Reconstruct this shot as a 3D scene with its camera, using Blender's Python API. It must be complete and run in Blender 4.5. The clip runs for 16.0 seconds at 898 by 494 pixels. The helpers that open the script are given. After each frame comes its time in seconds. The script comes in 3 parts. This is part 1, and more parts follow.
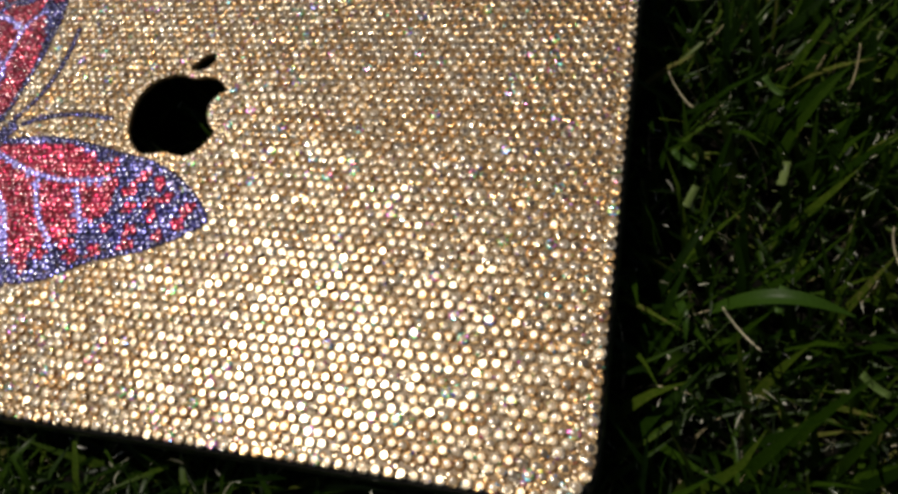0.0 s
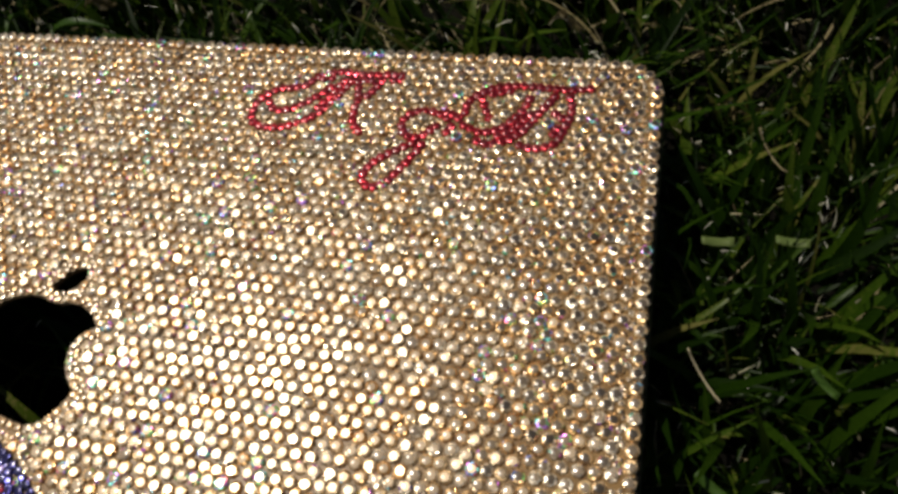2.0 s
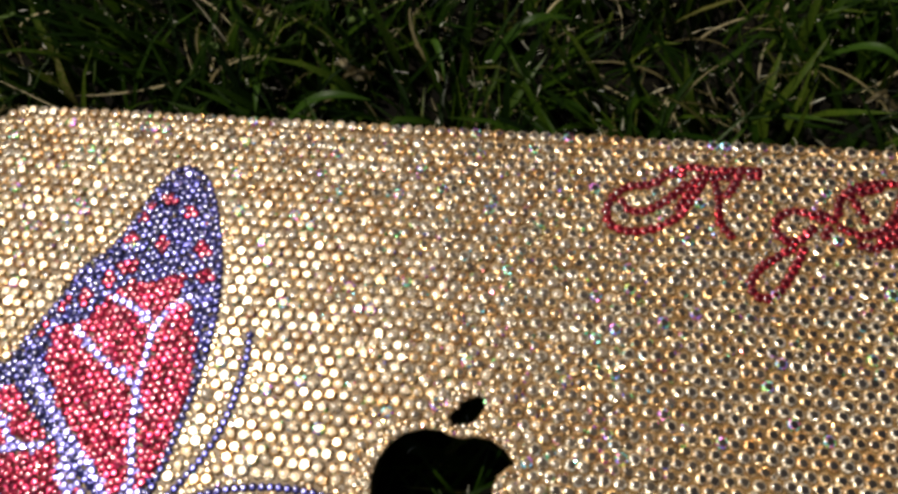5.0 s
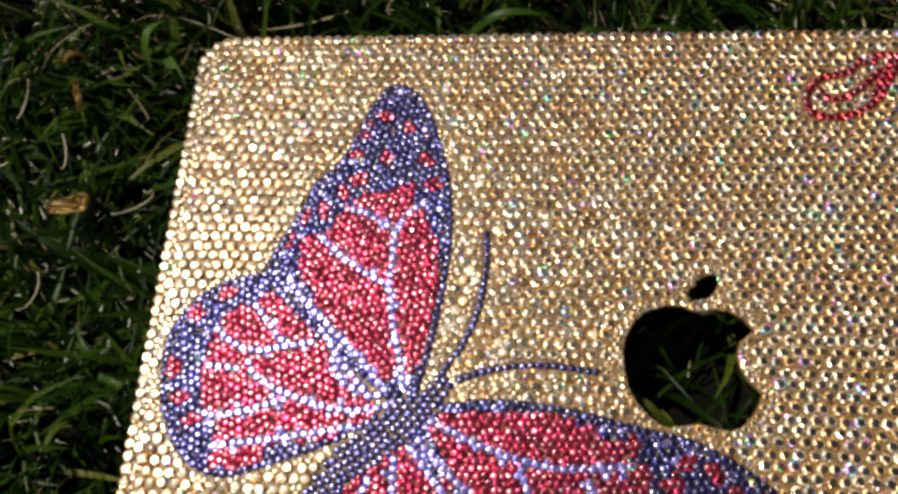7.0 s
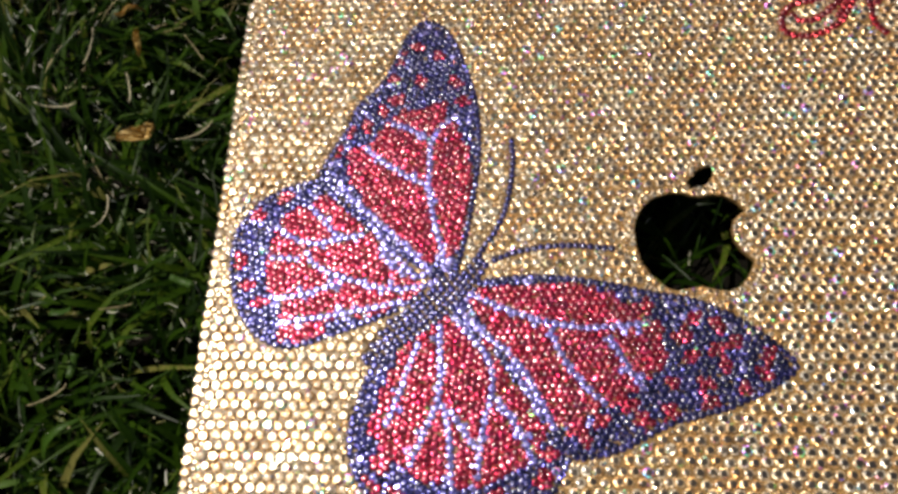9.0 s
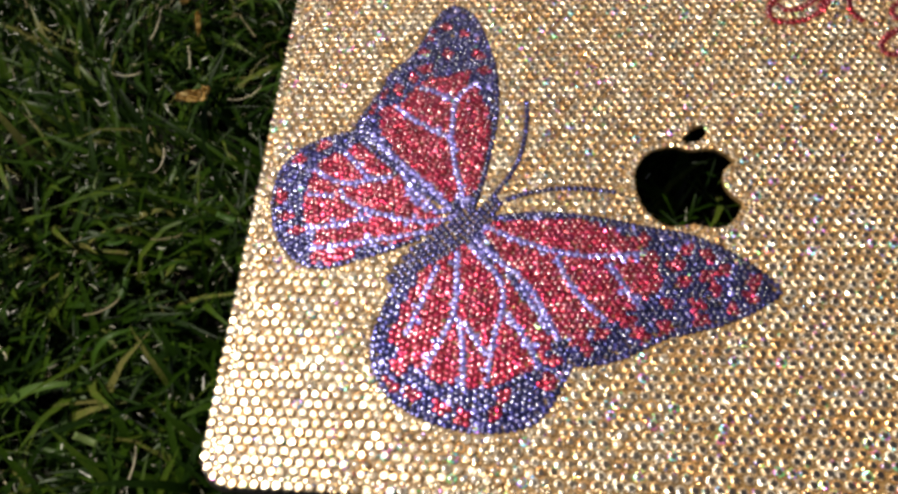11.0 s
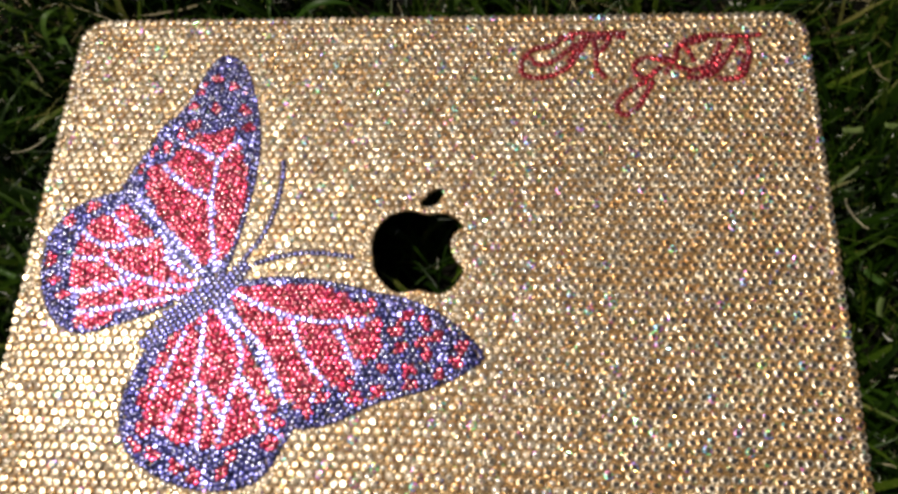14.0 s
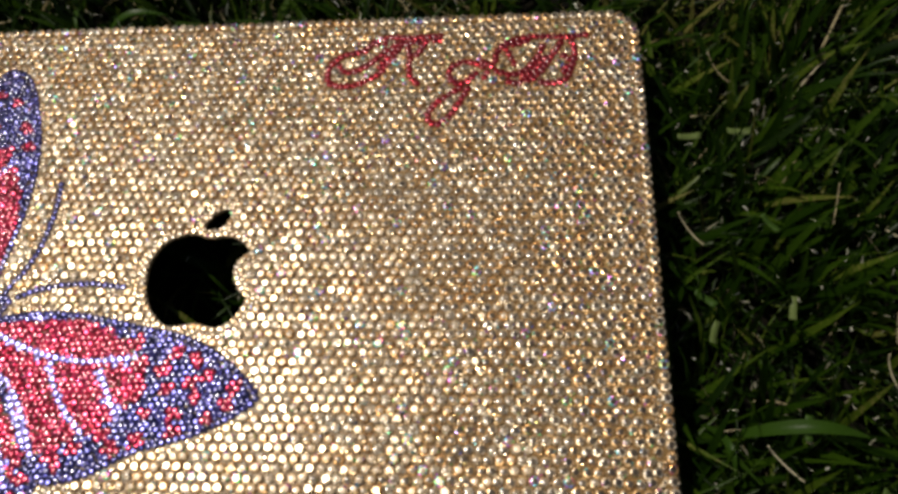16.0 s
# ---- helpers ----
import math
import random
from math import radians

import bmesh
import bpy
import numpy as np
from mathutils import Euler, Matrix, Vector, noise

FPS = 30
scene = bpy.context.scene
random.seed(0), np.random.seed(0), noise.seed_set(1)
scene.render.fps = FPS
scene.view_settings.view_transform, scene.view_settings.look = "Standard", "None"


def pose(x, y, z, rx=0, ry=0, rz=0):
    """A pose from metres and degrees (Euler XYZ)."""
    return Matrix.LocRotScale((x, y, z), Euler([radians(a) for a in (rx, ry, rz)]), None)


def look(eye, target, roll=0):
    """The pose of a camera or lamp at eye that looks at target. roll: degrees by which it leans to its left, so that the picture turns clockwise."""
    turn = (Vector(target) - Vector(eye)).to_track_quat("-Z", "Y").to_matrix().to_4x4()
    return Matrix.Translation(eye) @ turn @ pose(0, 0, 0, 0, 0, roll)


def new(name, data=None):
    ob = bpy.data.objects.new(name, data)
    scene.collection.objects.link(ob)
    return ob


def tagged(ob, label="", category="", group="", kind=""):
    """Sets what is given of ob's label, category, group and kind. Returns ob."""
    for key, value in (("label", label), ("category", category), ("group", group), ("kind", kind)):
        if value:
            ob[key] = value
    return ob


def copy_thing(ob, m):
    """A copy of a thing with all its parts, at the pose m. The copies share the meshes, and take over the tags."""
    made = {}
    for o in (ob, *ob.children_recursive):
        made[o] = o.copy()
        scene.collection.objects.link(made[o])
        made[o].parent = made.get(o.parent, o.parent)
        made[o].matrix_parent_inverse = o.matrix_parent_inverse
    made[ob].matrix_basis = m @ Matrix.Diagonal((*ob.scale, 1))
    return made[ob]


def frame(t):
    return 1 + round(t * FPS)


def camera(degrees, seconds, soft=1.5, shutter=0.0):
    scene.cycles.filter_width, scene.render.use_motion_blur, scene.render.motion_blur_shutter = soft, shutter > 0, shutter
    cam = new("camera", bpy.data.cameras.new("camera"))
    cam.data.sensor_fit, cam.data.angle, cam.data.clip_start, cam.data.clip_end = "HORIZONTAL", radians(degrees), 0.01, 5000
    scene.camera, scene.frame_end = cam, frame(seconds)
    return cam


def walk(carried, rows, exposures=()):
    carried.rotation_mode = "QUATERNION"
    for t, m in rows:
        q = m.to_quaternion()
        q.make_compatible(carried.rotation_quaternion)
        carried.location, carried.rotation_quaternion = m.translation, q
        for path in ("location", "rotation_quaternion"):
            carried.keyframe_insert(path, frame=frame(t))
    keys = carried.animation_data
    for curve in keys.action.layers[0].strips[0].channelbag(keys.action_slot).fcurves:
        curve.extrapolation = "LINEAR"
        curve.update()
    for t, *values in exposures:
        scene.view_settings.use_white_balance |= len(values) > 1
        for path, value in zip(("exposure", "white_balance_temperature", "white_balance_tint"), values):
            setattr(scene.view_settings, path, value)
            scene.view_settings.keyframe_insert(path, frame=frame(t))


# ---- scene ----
cam = camera(61.9, 16.0, soft=3.3)
PATH = [
    (0, (0.1621, -0.1227, 0.1872), (0.1057, -0.0415, 0), -27.5),
    (0.5, (0.1639, -0.0993, 0.1843), (0.1090, -0.0137, 0), -25.2),
    (1, (0.1588, -0.0791, 0.1804), (0.1063, 0.0096, 0), -22.5),
    (1.5, (0.1524, -0.0598, 0.1726), (0.1052, 0.0252, 0), -20.8),
    (2, (0.1405, -0.0387, 0.1621), (0.1029, 0.0432, 0), -16.2),
    (2.5, (0.1294, -0.0235, 0.1573), (0.0981, 0.0566, 0), -13.7),
    (3, (0.1080, -0.0140, 0.1661), (0.0842, 0.0669, 0), -11),
    (3.5, (0.0825, -0.0083, 0.1730), (0.0623, 0.0731, 0), -9.1),
    (4, (0.0643, -0.0094, 0.1787), (0.0454, 0.0710, 0), -8.6),
    (4.5, (0.0413, -0.0121, 0.1809), (0.0207, 0.0700, 0), -9.1),
    (5, (0.0165, -0.0144, 0.1878), (-0.0047, 0.0670, 0), -9.4),
    (7.5, (-0.0528, -0.0505, 0.2050), (-0.0758, 0.0230, 0), -16.1),
    (8, (-0.0593, -0.0627, 0.2106), (-0.0758, 0.0140, 0), -11.4),
    (8.5, (-0.0570, -0.0743, 0.2154), (-0.0748, 0.0064, 0), -12.2),
    (11, (-0.0544, -0.1419, 0.2221), (-0.0804, -0.0241, 0), -10.2),
    (11.5, (-0.0473, -0.1469, 0.2535), (-0.0828, -0.0437, 0), -15.2),
    (12, (-0.0278, -0.1276, 0.2674), (-0.0621, -0.0399, 0), -18.9),
    (12.5, (-0.0186, -0.1083, 0.2761), (-0.0532, -0.0114, 0), -17.6),
    (13, (-0.0031, -0.0974, 0.2727), (-0.0342, 0.0001, 0), -15.4),
    (13.5, (0.0123, -0.0894, 0.2718), (-0.0132, 0.0076, 0), -12.9),
    (14, (0.0347, -0.0914, 0.2608), (0.0118, 0.0028, 0), -12.1),
    (14.5, (0.0559, -0.0897, 0.2552), (0.0349, 0.0055, 0), -10.9),
    (15, (0.0726, -0.0873, 0.2466), (0.0530, 0.0056, 0), -10.8),
    (15.5, (0.0882, -0.0855, 0.2361), (0.0656, 0.0085, 0), -12.7),
    (16, (0.1044, -0.0811, 0.2266), (0.0843, 0.0117, 0), -11.9),
]
walk(cam, [(t, look(eye, target, roll)) for t, eye, target, roll in PATH],
     exposures=[(0, -0.6), (2, -0.52), (3, -0.5), (4.5, -0.45), (8, 0.0), (11.5, 0.2), (12.2, 0.12), (13, -0.08), (14, -0.22), (15, -0.53), (16, -0.53)])

# ---- world and sun ----
SUN_WAY = Vector((-0.41, 0.168, 0.896)).normalized()      # from the ground towards the sun
world = bpy.data.worlds.new("sky")
scene.world = world
world.use_nodes = True
wn = world.node_tree.nodes
sky = wn.new("ShaderNodeTexSky")
sky.sky_type = "NISHITA"
sky.sun_disc = False
sky.air_density, sky.dust_density = 0.55, 3.0
sky.sun_elevation = math.asin(SUN_WAY.z)
sky.sun_rotation = math.atan2(SUN_WAY.x, SUN_WAY.y)
wn["Background"].inputs["Strength"].default_value = 0.05
world.node_tree.links.new(sky.outputs["Color"], wn["Background"].inputs["Color"])
sun_data = bpy.data.lights.new("sun", "SUN")
sun_data.energy = 5.0
sun_data.angle = radians(0.55)
sun_data.color = (1.0, 0.92, 0.8)
sun = new("sun", sun_data)
sun.matrix_world = look(SUN_WAY * 3, (0, 0, 0))

# ---- materials ----
def node(mat, kind, **values):
    n = mat.node_tree.nodes.new(kind)
    for key, value in values.items():
        n.inputs[key.replace("_", " ")].default_value = value
    return n


def link(mat, a, b):
    mat.node_tree.links.new(a, b)


def math_node(mat, operation, a, b):
    n = mat.node_tree.nodes.new("ShaderNodeMath")
    n.operation = operation
    for slot, value in zip(n.inputs, (a, b)):
        if isinstance(value, (int, float)):
            slot.default_value = value
        else:
            link(mat, value, slot)
    return n.outputs[0]


def ramp(mat, source, stops, constant=False):
    n = mat.node_tree.nodes.new("ShaderNodeValToRGB")
    if constant:
        n.color_ramp.interpolation = "CONSTANT"
    while len(n.color_ramp.elements) < len(stops):
        n.color_ramp.elements.new(0.5)
    for e, (at, colour) in zip(n.color_ramp.elements, stops):
        e.position, e.color = at, (*colour, 1)
    link(mat, source, n.inputs["Fac"])
    return n.outputs["Color"]


def blank(name):
    mat = bpy.data.materials.new(name)
    mat.use_nodes = True
    return mat, mat.node_tree.nodes["Principled BSDF"]


def one_of_many(mat):
    """A number from 0 to 1 for each piece, whether it is an object of its own or an island of a joined mesh."""
    info = mat.node_tree.nodes.new("ShaderNodeObjectInfo")
    geo = mat.node_tree.nodes.new("ShaderNodeNewGeometry")
    both = math_node(mat, "ADD", info.outputs["Random"], geo.outputs["Random Per Island"])
    return math_node(mat, "FRACT", both, 0.0), geo


def crystal(name, stops, table, fire_tint=0.05, cut=0.8, metal=0.8, table_rough=0.3, gleam=1.0, clear=1.85):
    """Foil-backed cut glass: a table polished flat and darkened for its dim reflection, ringed by bright cut faces of
    tinted foil that tilt every way.
    """
    mat, bsdf = blank(name)
    pick, geo = one_of_many(mat)
    where = mat.node_tree.nodes.new("ShaderNodeTexCoord")
    cells = node(mat, "ShaderNodeTexVoronoi", Scale=1150.0)
    link(mat, where.outputs["Object"], cells.inputs["Vector"])
    split = mat.node_tree.nodes.new("ShaderNodeSeparateColor")
    link(mat, cells.outputs["Color"], split.inputs[0])
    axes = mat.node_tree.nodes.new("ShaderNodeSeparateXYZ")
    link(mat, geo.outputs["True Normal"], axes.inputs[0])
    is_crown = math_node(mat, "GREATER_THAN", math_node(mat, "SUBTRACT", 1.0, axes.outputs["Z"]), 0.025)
    # the small faces behind the crown turn the light each its own way; the table stays flat
    off = mat.node_tree.nodes.new("ShaderNodeVectorMath")
    off.operation = "SUBTRACT"
    link(mat, cells.outputs["Color"], off.inputs[0])
    off.inputs[1].default_value = (0.5, 0.5, 0.5)
    sized = mat.node_tree.nodes.new("ShaderNodeVectorMath")
    sized.operation = "SCALE"
    link(mat, off.outputs[0], sized.inputs[0])
    link(mat, math_node(mat, "MULTIPLY", is_crown, cut), sized.inputs["Scale"])
    leaned = mat.node_tree.nodes.new("ShaderNodeVectorMath")
    leaned.operation = "ADD"
    link(mat, geo.outputs["True Normal"], leaned.inputs[0])
    link(mat, sized.outputs[0], leaned.inputs[1])
    unit = mat.node_tree.nodes.new("ShaderNodeVectorMath")
    unit.operation = "NORMALIZE"
    link(mat, leaned.outputs[0], unit.inputs[0])
    link(mat, unit.outputs[0], bsdf.inputs["Normal"])
    # foil tint differs by stone; each face's return of light is put into colour
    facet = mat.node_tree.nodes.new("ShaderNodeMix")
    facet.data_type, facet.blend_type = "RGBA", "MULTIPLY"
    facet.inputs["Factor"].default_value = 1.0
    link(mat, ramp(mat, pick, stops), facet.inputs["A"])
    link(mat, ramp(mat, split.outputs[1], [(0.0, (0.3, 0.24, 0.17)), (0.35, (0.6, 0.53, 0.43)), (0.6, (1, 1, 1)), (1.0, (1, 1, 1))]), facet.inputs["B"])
    # a few faces are tinted in rainbow colours to stand in for split light
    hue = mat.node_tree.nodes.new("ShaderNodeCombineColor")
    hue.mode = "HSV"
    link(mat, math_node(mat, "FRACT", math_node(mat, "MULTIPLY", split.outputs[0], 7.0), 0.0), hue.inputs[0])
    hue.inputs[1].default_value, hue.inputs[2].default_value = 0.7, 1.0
    whole = math_node(mat, "LESS_THAN", math_node(mat, "FRACT", math_node(mat, "MULTIPLY", pick, 37.0), 0.0), fire_tint)
    some = math_node(mat, "MAXIMUM", math_node(mat, "LESS_THAN", split.outputs[2], fire_tint), whole)
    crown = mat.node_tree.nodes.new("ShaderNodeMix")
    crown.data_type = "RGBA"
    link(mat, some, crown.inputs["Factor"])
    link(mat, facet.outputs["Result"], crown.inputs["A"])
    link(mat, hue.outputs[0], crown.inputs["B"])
    # flat tables take a darker colour, standing in for the little light they return
    table_dimmed = mat.node_tree.nodes.new("ShaderNodeMix")
    table_dimmed.data_type = "RGBA"
    link(mat, is_crown, table_dimmed.inputs["Factor"])
    table_dimmed.inputs["A"].default_value = (*table, 1)
    link(mat, crown.outputs["Result"], table_dimmed.inputs["B"])
    link(mat, table_dimmed.outputs["Result"], bsdf.inputs["Base Color"])
    link(mat, math_node(mat, "ADD", math_node(mat, "MULTIPLY", is_crown, metal - 1.0), 1.0), bsdf.inputs["Metallic"])
    crown_rough = math_node(mat, "ADD", math_node(mat, "MULTIPLY", split.outputs[2], 0.3), 0.18)
    chosen = mat.node_tree.nodes.new("ShaderNodeMix")
    link(mat, is_crown, chosen.inputs["Factor"])
    chosen.inputs[2].default_value = table_rough
    link(mat, crown_rough, chosen.inputs[3])
    link(mat, chosen.outputs[0], bsdf.inputs["Roughness"])
    # some stones are polished, some dulled by glue and dust
    polish = math_node(mat, "FRACT", math_node(mat, "MULTIPLY", pick, 53.0), 0.0)
    link(mat, math_node(mat, "MULTIPLY", math_node(mat, "ADD", math_node(mat, "MULTIPLY", math_node(mat, "MULTIPLY", polish, polish), 0.7), 0.3), gleam), bsdf.inputs["Coat Weight"])
    bsdf.inputs["Coat Roughness"].default_value = 0.2
    bsdf.inputs["Coat IOR"].default_value = clear
    link(mat, geo.outputs["Normal"], bsdf.inputs["Coat Normal"])
    return mat


GOLD = crystal("champagne_crystal", [(0.0, (0.88, 0.5, 0.18)), (0.3, (0.96, 0.69, 0.35)), (0.65, (1.0, 0.92, 0.74)), (1.0, (0.9, 0.6, 0.28))], (0.2, 0.157, 0.108), fire_tint=0.045, clear=2.05, metal=0.72, table_rough=0.28)
RED = crystal("ruby_crystal", [(0.0, (0.25, 0.004, 0.02)), (0.5, (0.41, 0.008, 0.045)), (1.0, (0.35, 0.02, 0.1))], (0.18, 0.006, 0.028), fire_tint=0.005, metal=0.65, clear=2.0)
SIAM = crystal("dark_red_crystal", [(0.0, (0.25, 0.002, 0.008)), (0.6, (0.42, 0.004, 0.016)), (1.0, (0.34, 0.008, 0.03))], (0.2, 0.003, 0.01), fire_tint=0.02, metal=0.65, clear=1.9)
INDIGO = crystal("indigo_crystal", [(0.0, (0.014, 0.014, 0.085)), (0.6, (0.026, 0.025, 0.155)), (1.0, (0.068, 0.058, 0.3))], (0.02, 0.02, 0.09), fire_tint=0.005, metal=0.7, clear=2.0)
LAVENDER = crystal("lavender_crystal", [(0.0, (0.25, 0.22, 0.86)), (0.5, (0.35, 0.31, 0.95)), (1.0, (0.5, 0.45, 1.0))], (0.16, 0.15, 0.4), fire_tint=0.005, clear=2.0)


def plastic(name, colour, rough):
    mat, bsdf = blank(name)
    where = mat.node_tree.nodes.new("ShaderNodeTexCoord")
    grain = node(mat, "ShaderNodeTexNoise", Scale=140.0, Detail=5.0)
    link(mat, where.outputs["Object"], grain.inputs["Vector"])
    dark = tuple(0.6 * c for c in colour)
    link(mat, ramp(mat, grain.outputs["Fac"], [(0.3, dark), (0.7, colour)]), bsdf.inputs["Base Color"])
    bump = node(mat, "ShaderNodeBump", Strength=0.15, Distance=0.0003)
    link(mat, grain.outputs["Fac"], bump.inputs["Height"])
    link(mat, bump.outputs[0], bsdf.inputs["Normal"])
    bsdf.inputs["Roughness"].default_value = rough
    bsdf.inputs["Specular IOR Level"].default_value = 0.25
    return mat


SHELL = plastic("amber_plastic", (0.22, 0.13, 0.045), 0.4)
RIM = plastic("black_plastic", (0.018, 0.016, 0.015), 0.3)


def leafy(name, stops, rough=0.38, through_light=0.3, streak=900.0):
    mat, bsdf = blank(name)
    pick, geo = one_of_many(mat)
    where = mat.node_tree.nodes.new("ShaderNodeTexCoord")
    fine = node(mat, "ShaderNodeTexNoise", Scale=streak, Detail=3.0)
    link(mat, where.outputs["Object"], fine.inputs["Vector"])
    broad = node(mat, "ShaderNodeTexNoise", Scale=18.0, Detail=2.0)
    link(mat, where.outputs["Object"], broad.inputs["Vector"])
    shift = math_node(mat, "MULTIPLY", math_node(mat, "SUBTRACT", broad.outputs["Fac"], 0.5), 0.5)
    shift2 = math_node(mat, "MULTIPLY", math_node(mat, "SUBTRACT", fine.outputs["Fac"], 0.5), 0.35)
    at = math_node(mat, "ADD", math_node(mat, "ADD", pick, shift), shift2)
    colour = ramp(mat, at, stops)
    link(mat, colour, bsdf.inputs["Base Color"])
    bump = node(mat, "ShaderNodeBump", Strength=0.3, Distance=0.0002)
    link(mat, fine.outputs["Fac"], bump.inputs["Height"])
    link(mat, bump.outputs[0], bsdf.inputs["Normal"])
    bsdf.inputs["Roughness"].default_value = rough
    bsdf.inputs["Specular IOR Level"].default_value = 0.14
    thin = mat.node_tree.nodes.new("ShaderNodeBsdfTranslucent")
    link(mat, colour, thin.inputs["Color"])
    mixed = mat.node_tree.nodes.new("ShaderNodeMixShader")
    mixed.inputs[0].default_value = through_light
    link(mat, bsdf.outputs[0], mixed.inputs[1])
    link(mat, thin.outputs[0], mixed.inputs[2])
    link(mat, mixed.outputs[0], mat.node_tree.nodes["Material Output"].inputs["Surface"])
    return mat


GRASS = leafy("grass_green", [(0.0, (0.004, 0.011, 0.001)), (0.45, (0.01, 0.027, 0.001)), (0.8, (0.025, 0.055, 0.003)), (0.96, (0.058, 0.088, 0.008)), (1.0, (0.12, 0.115, 0.03))])
STRAW = leafy("dry_straw", [(0.0, (0.16, 0.13, 0.06)), (0.5, (0.34, 0.29, 0.17)), (1.0, (0.55, 0.5, 0.35))], rough=0.5)
CLIPPED = leafy("cut_grass", [(0.0, (0.02, 0.05, 0.006)), (0.5, (0.05, 0.1, 0.018)), (1.0, (0.12, 0.16, 0.05))], rough=0.4)
YELLOW = leafy("yellow_dry_leaf", [(0.0, (0.38, 0.24, 0.07)), (0.5, (0.58, 0.41, 0.13)), (1.0, (0.7, 0.54, 0.24))], rough=0.5, streak=500.0)
BROWN = leafy("brown_leaf", [(0.0, (0.05, 0.022, 0.01)), (0.5, (0.14, 0.075, 0.035)), (1.0, (0.3, 0.19, 0.1))], rough=0.6, streak=500.0)

soil, soil_bsdf = blank("soil")
s_where = soil.node_tree.nodes.new("ShaderNodeTexCoord")
s_noise = node(soil, "ShaderNodeTexNoise", Scale=160.0, Detail=8.0)
link(soil, s_where.outputs["Object"], s_noise.inputs["Vector"])
# near-black: the deep shade between the blades is put into the soil's colour
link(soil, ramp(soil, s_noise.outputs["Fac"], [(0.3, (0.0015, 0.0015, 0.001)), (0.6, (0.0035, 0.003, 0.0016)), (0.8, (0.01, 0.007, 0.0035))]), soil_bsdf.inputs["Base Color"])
# where the blades end the ground goes on as a mown lawn
s_far = soil.node_tree.nodes.new("ShaderNodeVectorMath")
s_far.operation = "LENGTH"
link(soil, s_where.outputs["Object"], s_far.inputs[0])
s_tufts = node(soil, "ShaderNodeTexNoise", Scale=9.0, Detail=10.0, Roughness=0.75)
link(soil, s_where.outputs["Object"], s_tufts.inputs["Vector"])
s_mix = soil.node_tree.nodes.new("ShaderNodeMix")
s_mix.data_type = "RGBA"
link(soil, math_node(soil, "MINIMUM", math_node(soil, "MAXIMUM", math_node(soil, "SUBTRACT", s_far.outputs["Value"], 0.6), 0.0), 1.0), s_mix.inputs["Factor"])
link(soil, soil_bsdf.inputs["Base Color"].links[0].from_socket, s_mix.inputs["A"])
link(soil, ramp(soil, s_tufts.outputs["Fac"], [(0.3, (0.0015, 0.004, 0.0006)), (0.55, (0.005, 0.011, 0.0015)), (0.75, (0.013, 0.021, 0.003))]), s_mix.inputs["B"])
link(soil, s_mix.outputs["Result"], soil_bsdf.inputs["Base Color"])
s_bump = node(soil, "ShaderNodeBump", Strength=0.8, Distance=0.002)
link(soil, s_noise.outputs["Fac"], s_bump.inputs["Height"])
link(soil, s_bump.outputs[0], soil_bsdf.inputs["Normal"])
soil_bsdf.inputs["Roughness"].default_value = 0.95
soil_bsdf.inputs["Specular IOR Level"].default_value = 0.1

# ---- mesh helpers ----
def part(name, data, material, parent, label=""):
    """One mesh object under a thing or under a part."""
    if isinstance(data, bmesh.types.BMesh):
        mesh = bpy.data.meshes.new(name)
        data.to_mesh(mesh)
        data.free()
        data = mesh
    for m in (material if isinstance(material, (list, tuple)) else [material]):
        if m.name not in data.materials:
            data.materials.append(m)
    ob = new(name, data)
    ob.parent = parent
    return tagged(ob, label)


def mesh_of(name, verts, faces):
    mesh = bpy.data.meshes.new(name)
    mesh.from_pydata(verts, [], faces)
    mesh.update()
    return mesh


def rounded(w, h, r, steps=10):
    out = []
    for cx, cy, a in ((w / 2 - r, h / 2 - r, 0), (r - w / 2, h / 2 - r, 90), (r - w / 2, r - h / 2, 180), (w / 2 - r, r - h / 2, 270)):
        for i in range(steps + 1):
            t = radians(a + 90 * i / steps)
            out.append((cx + r * math.cos(t), cy + r * math.sin(t)))
    return out


def inside(points, polygon):
    """Which of the points lie in the polygon."""
    x, y = points[:, 0], points[:, 1]
    hit = np.zeros(len(points), bool)
    for (ax, ay), (bx, by) in zip(polygon, polygon[1:] + polygon[:1]):
        if ay != by:
            hit ^= ((ay > y) != (by > y)) & (x < (bx - ax) * (y - ay) / (by - ay) + ax)
    return hit


def along(line, step):
    """Points at even steps along a smoothed line."""
    p = np.array(line, float)
    for _ in range(2):
        q = [p[0]]
        for a, b in zip(p[:-1], p[1:]):
            q += [0.75 * a + 0.25 * b, 0.25 * a + 0.75 * b]
        p = np.array(q + [p[-1]])
    d = np.r_[0, np.cumsum(np.hypot(*np.diff(p, axis=0).T))]
    s = np.linspace(0, d[-1], max(2, round(d[-1] / step) + 1))
    return np.c_[np.interp(s, d, p[:, 0]), np.interp(s, d, p[:, 1])]


def buckets(points, size):
    """The points by square of a grid."""
    out = {}
    for p in points.tolist():
        out.setdefault((int(p[0] // size), int(p[1] // size)), []).append(p)
    return out


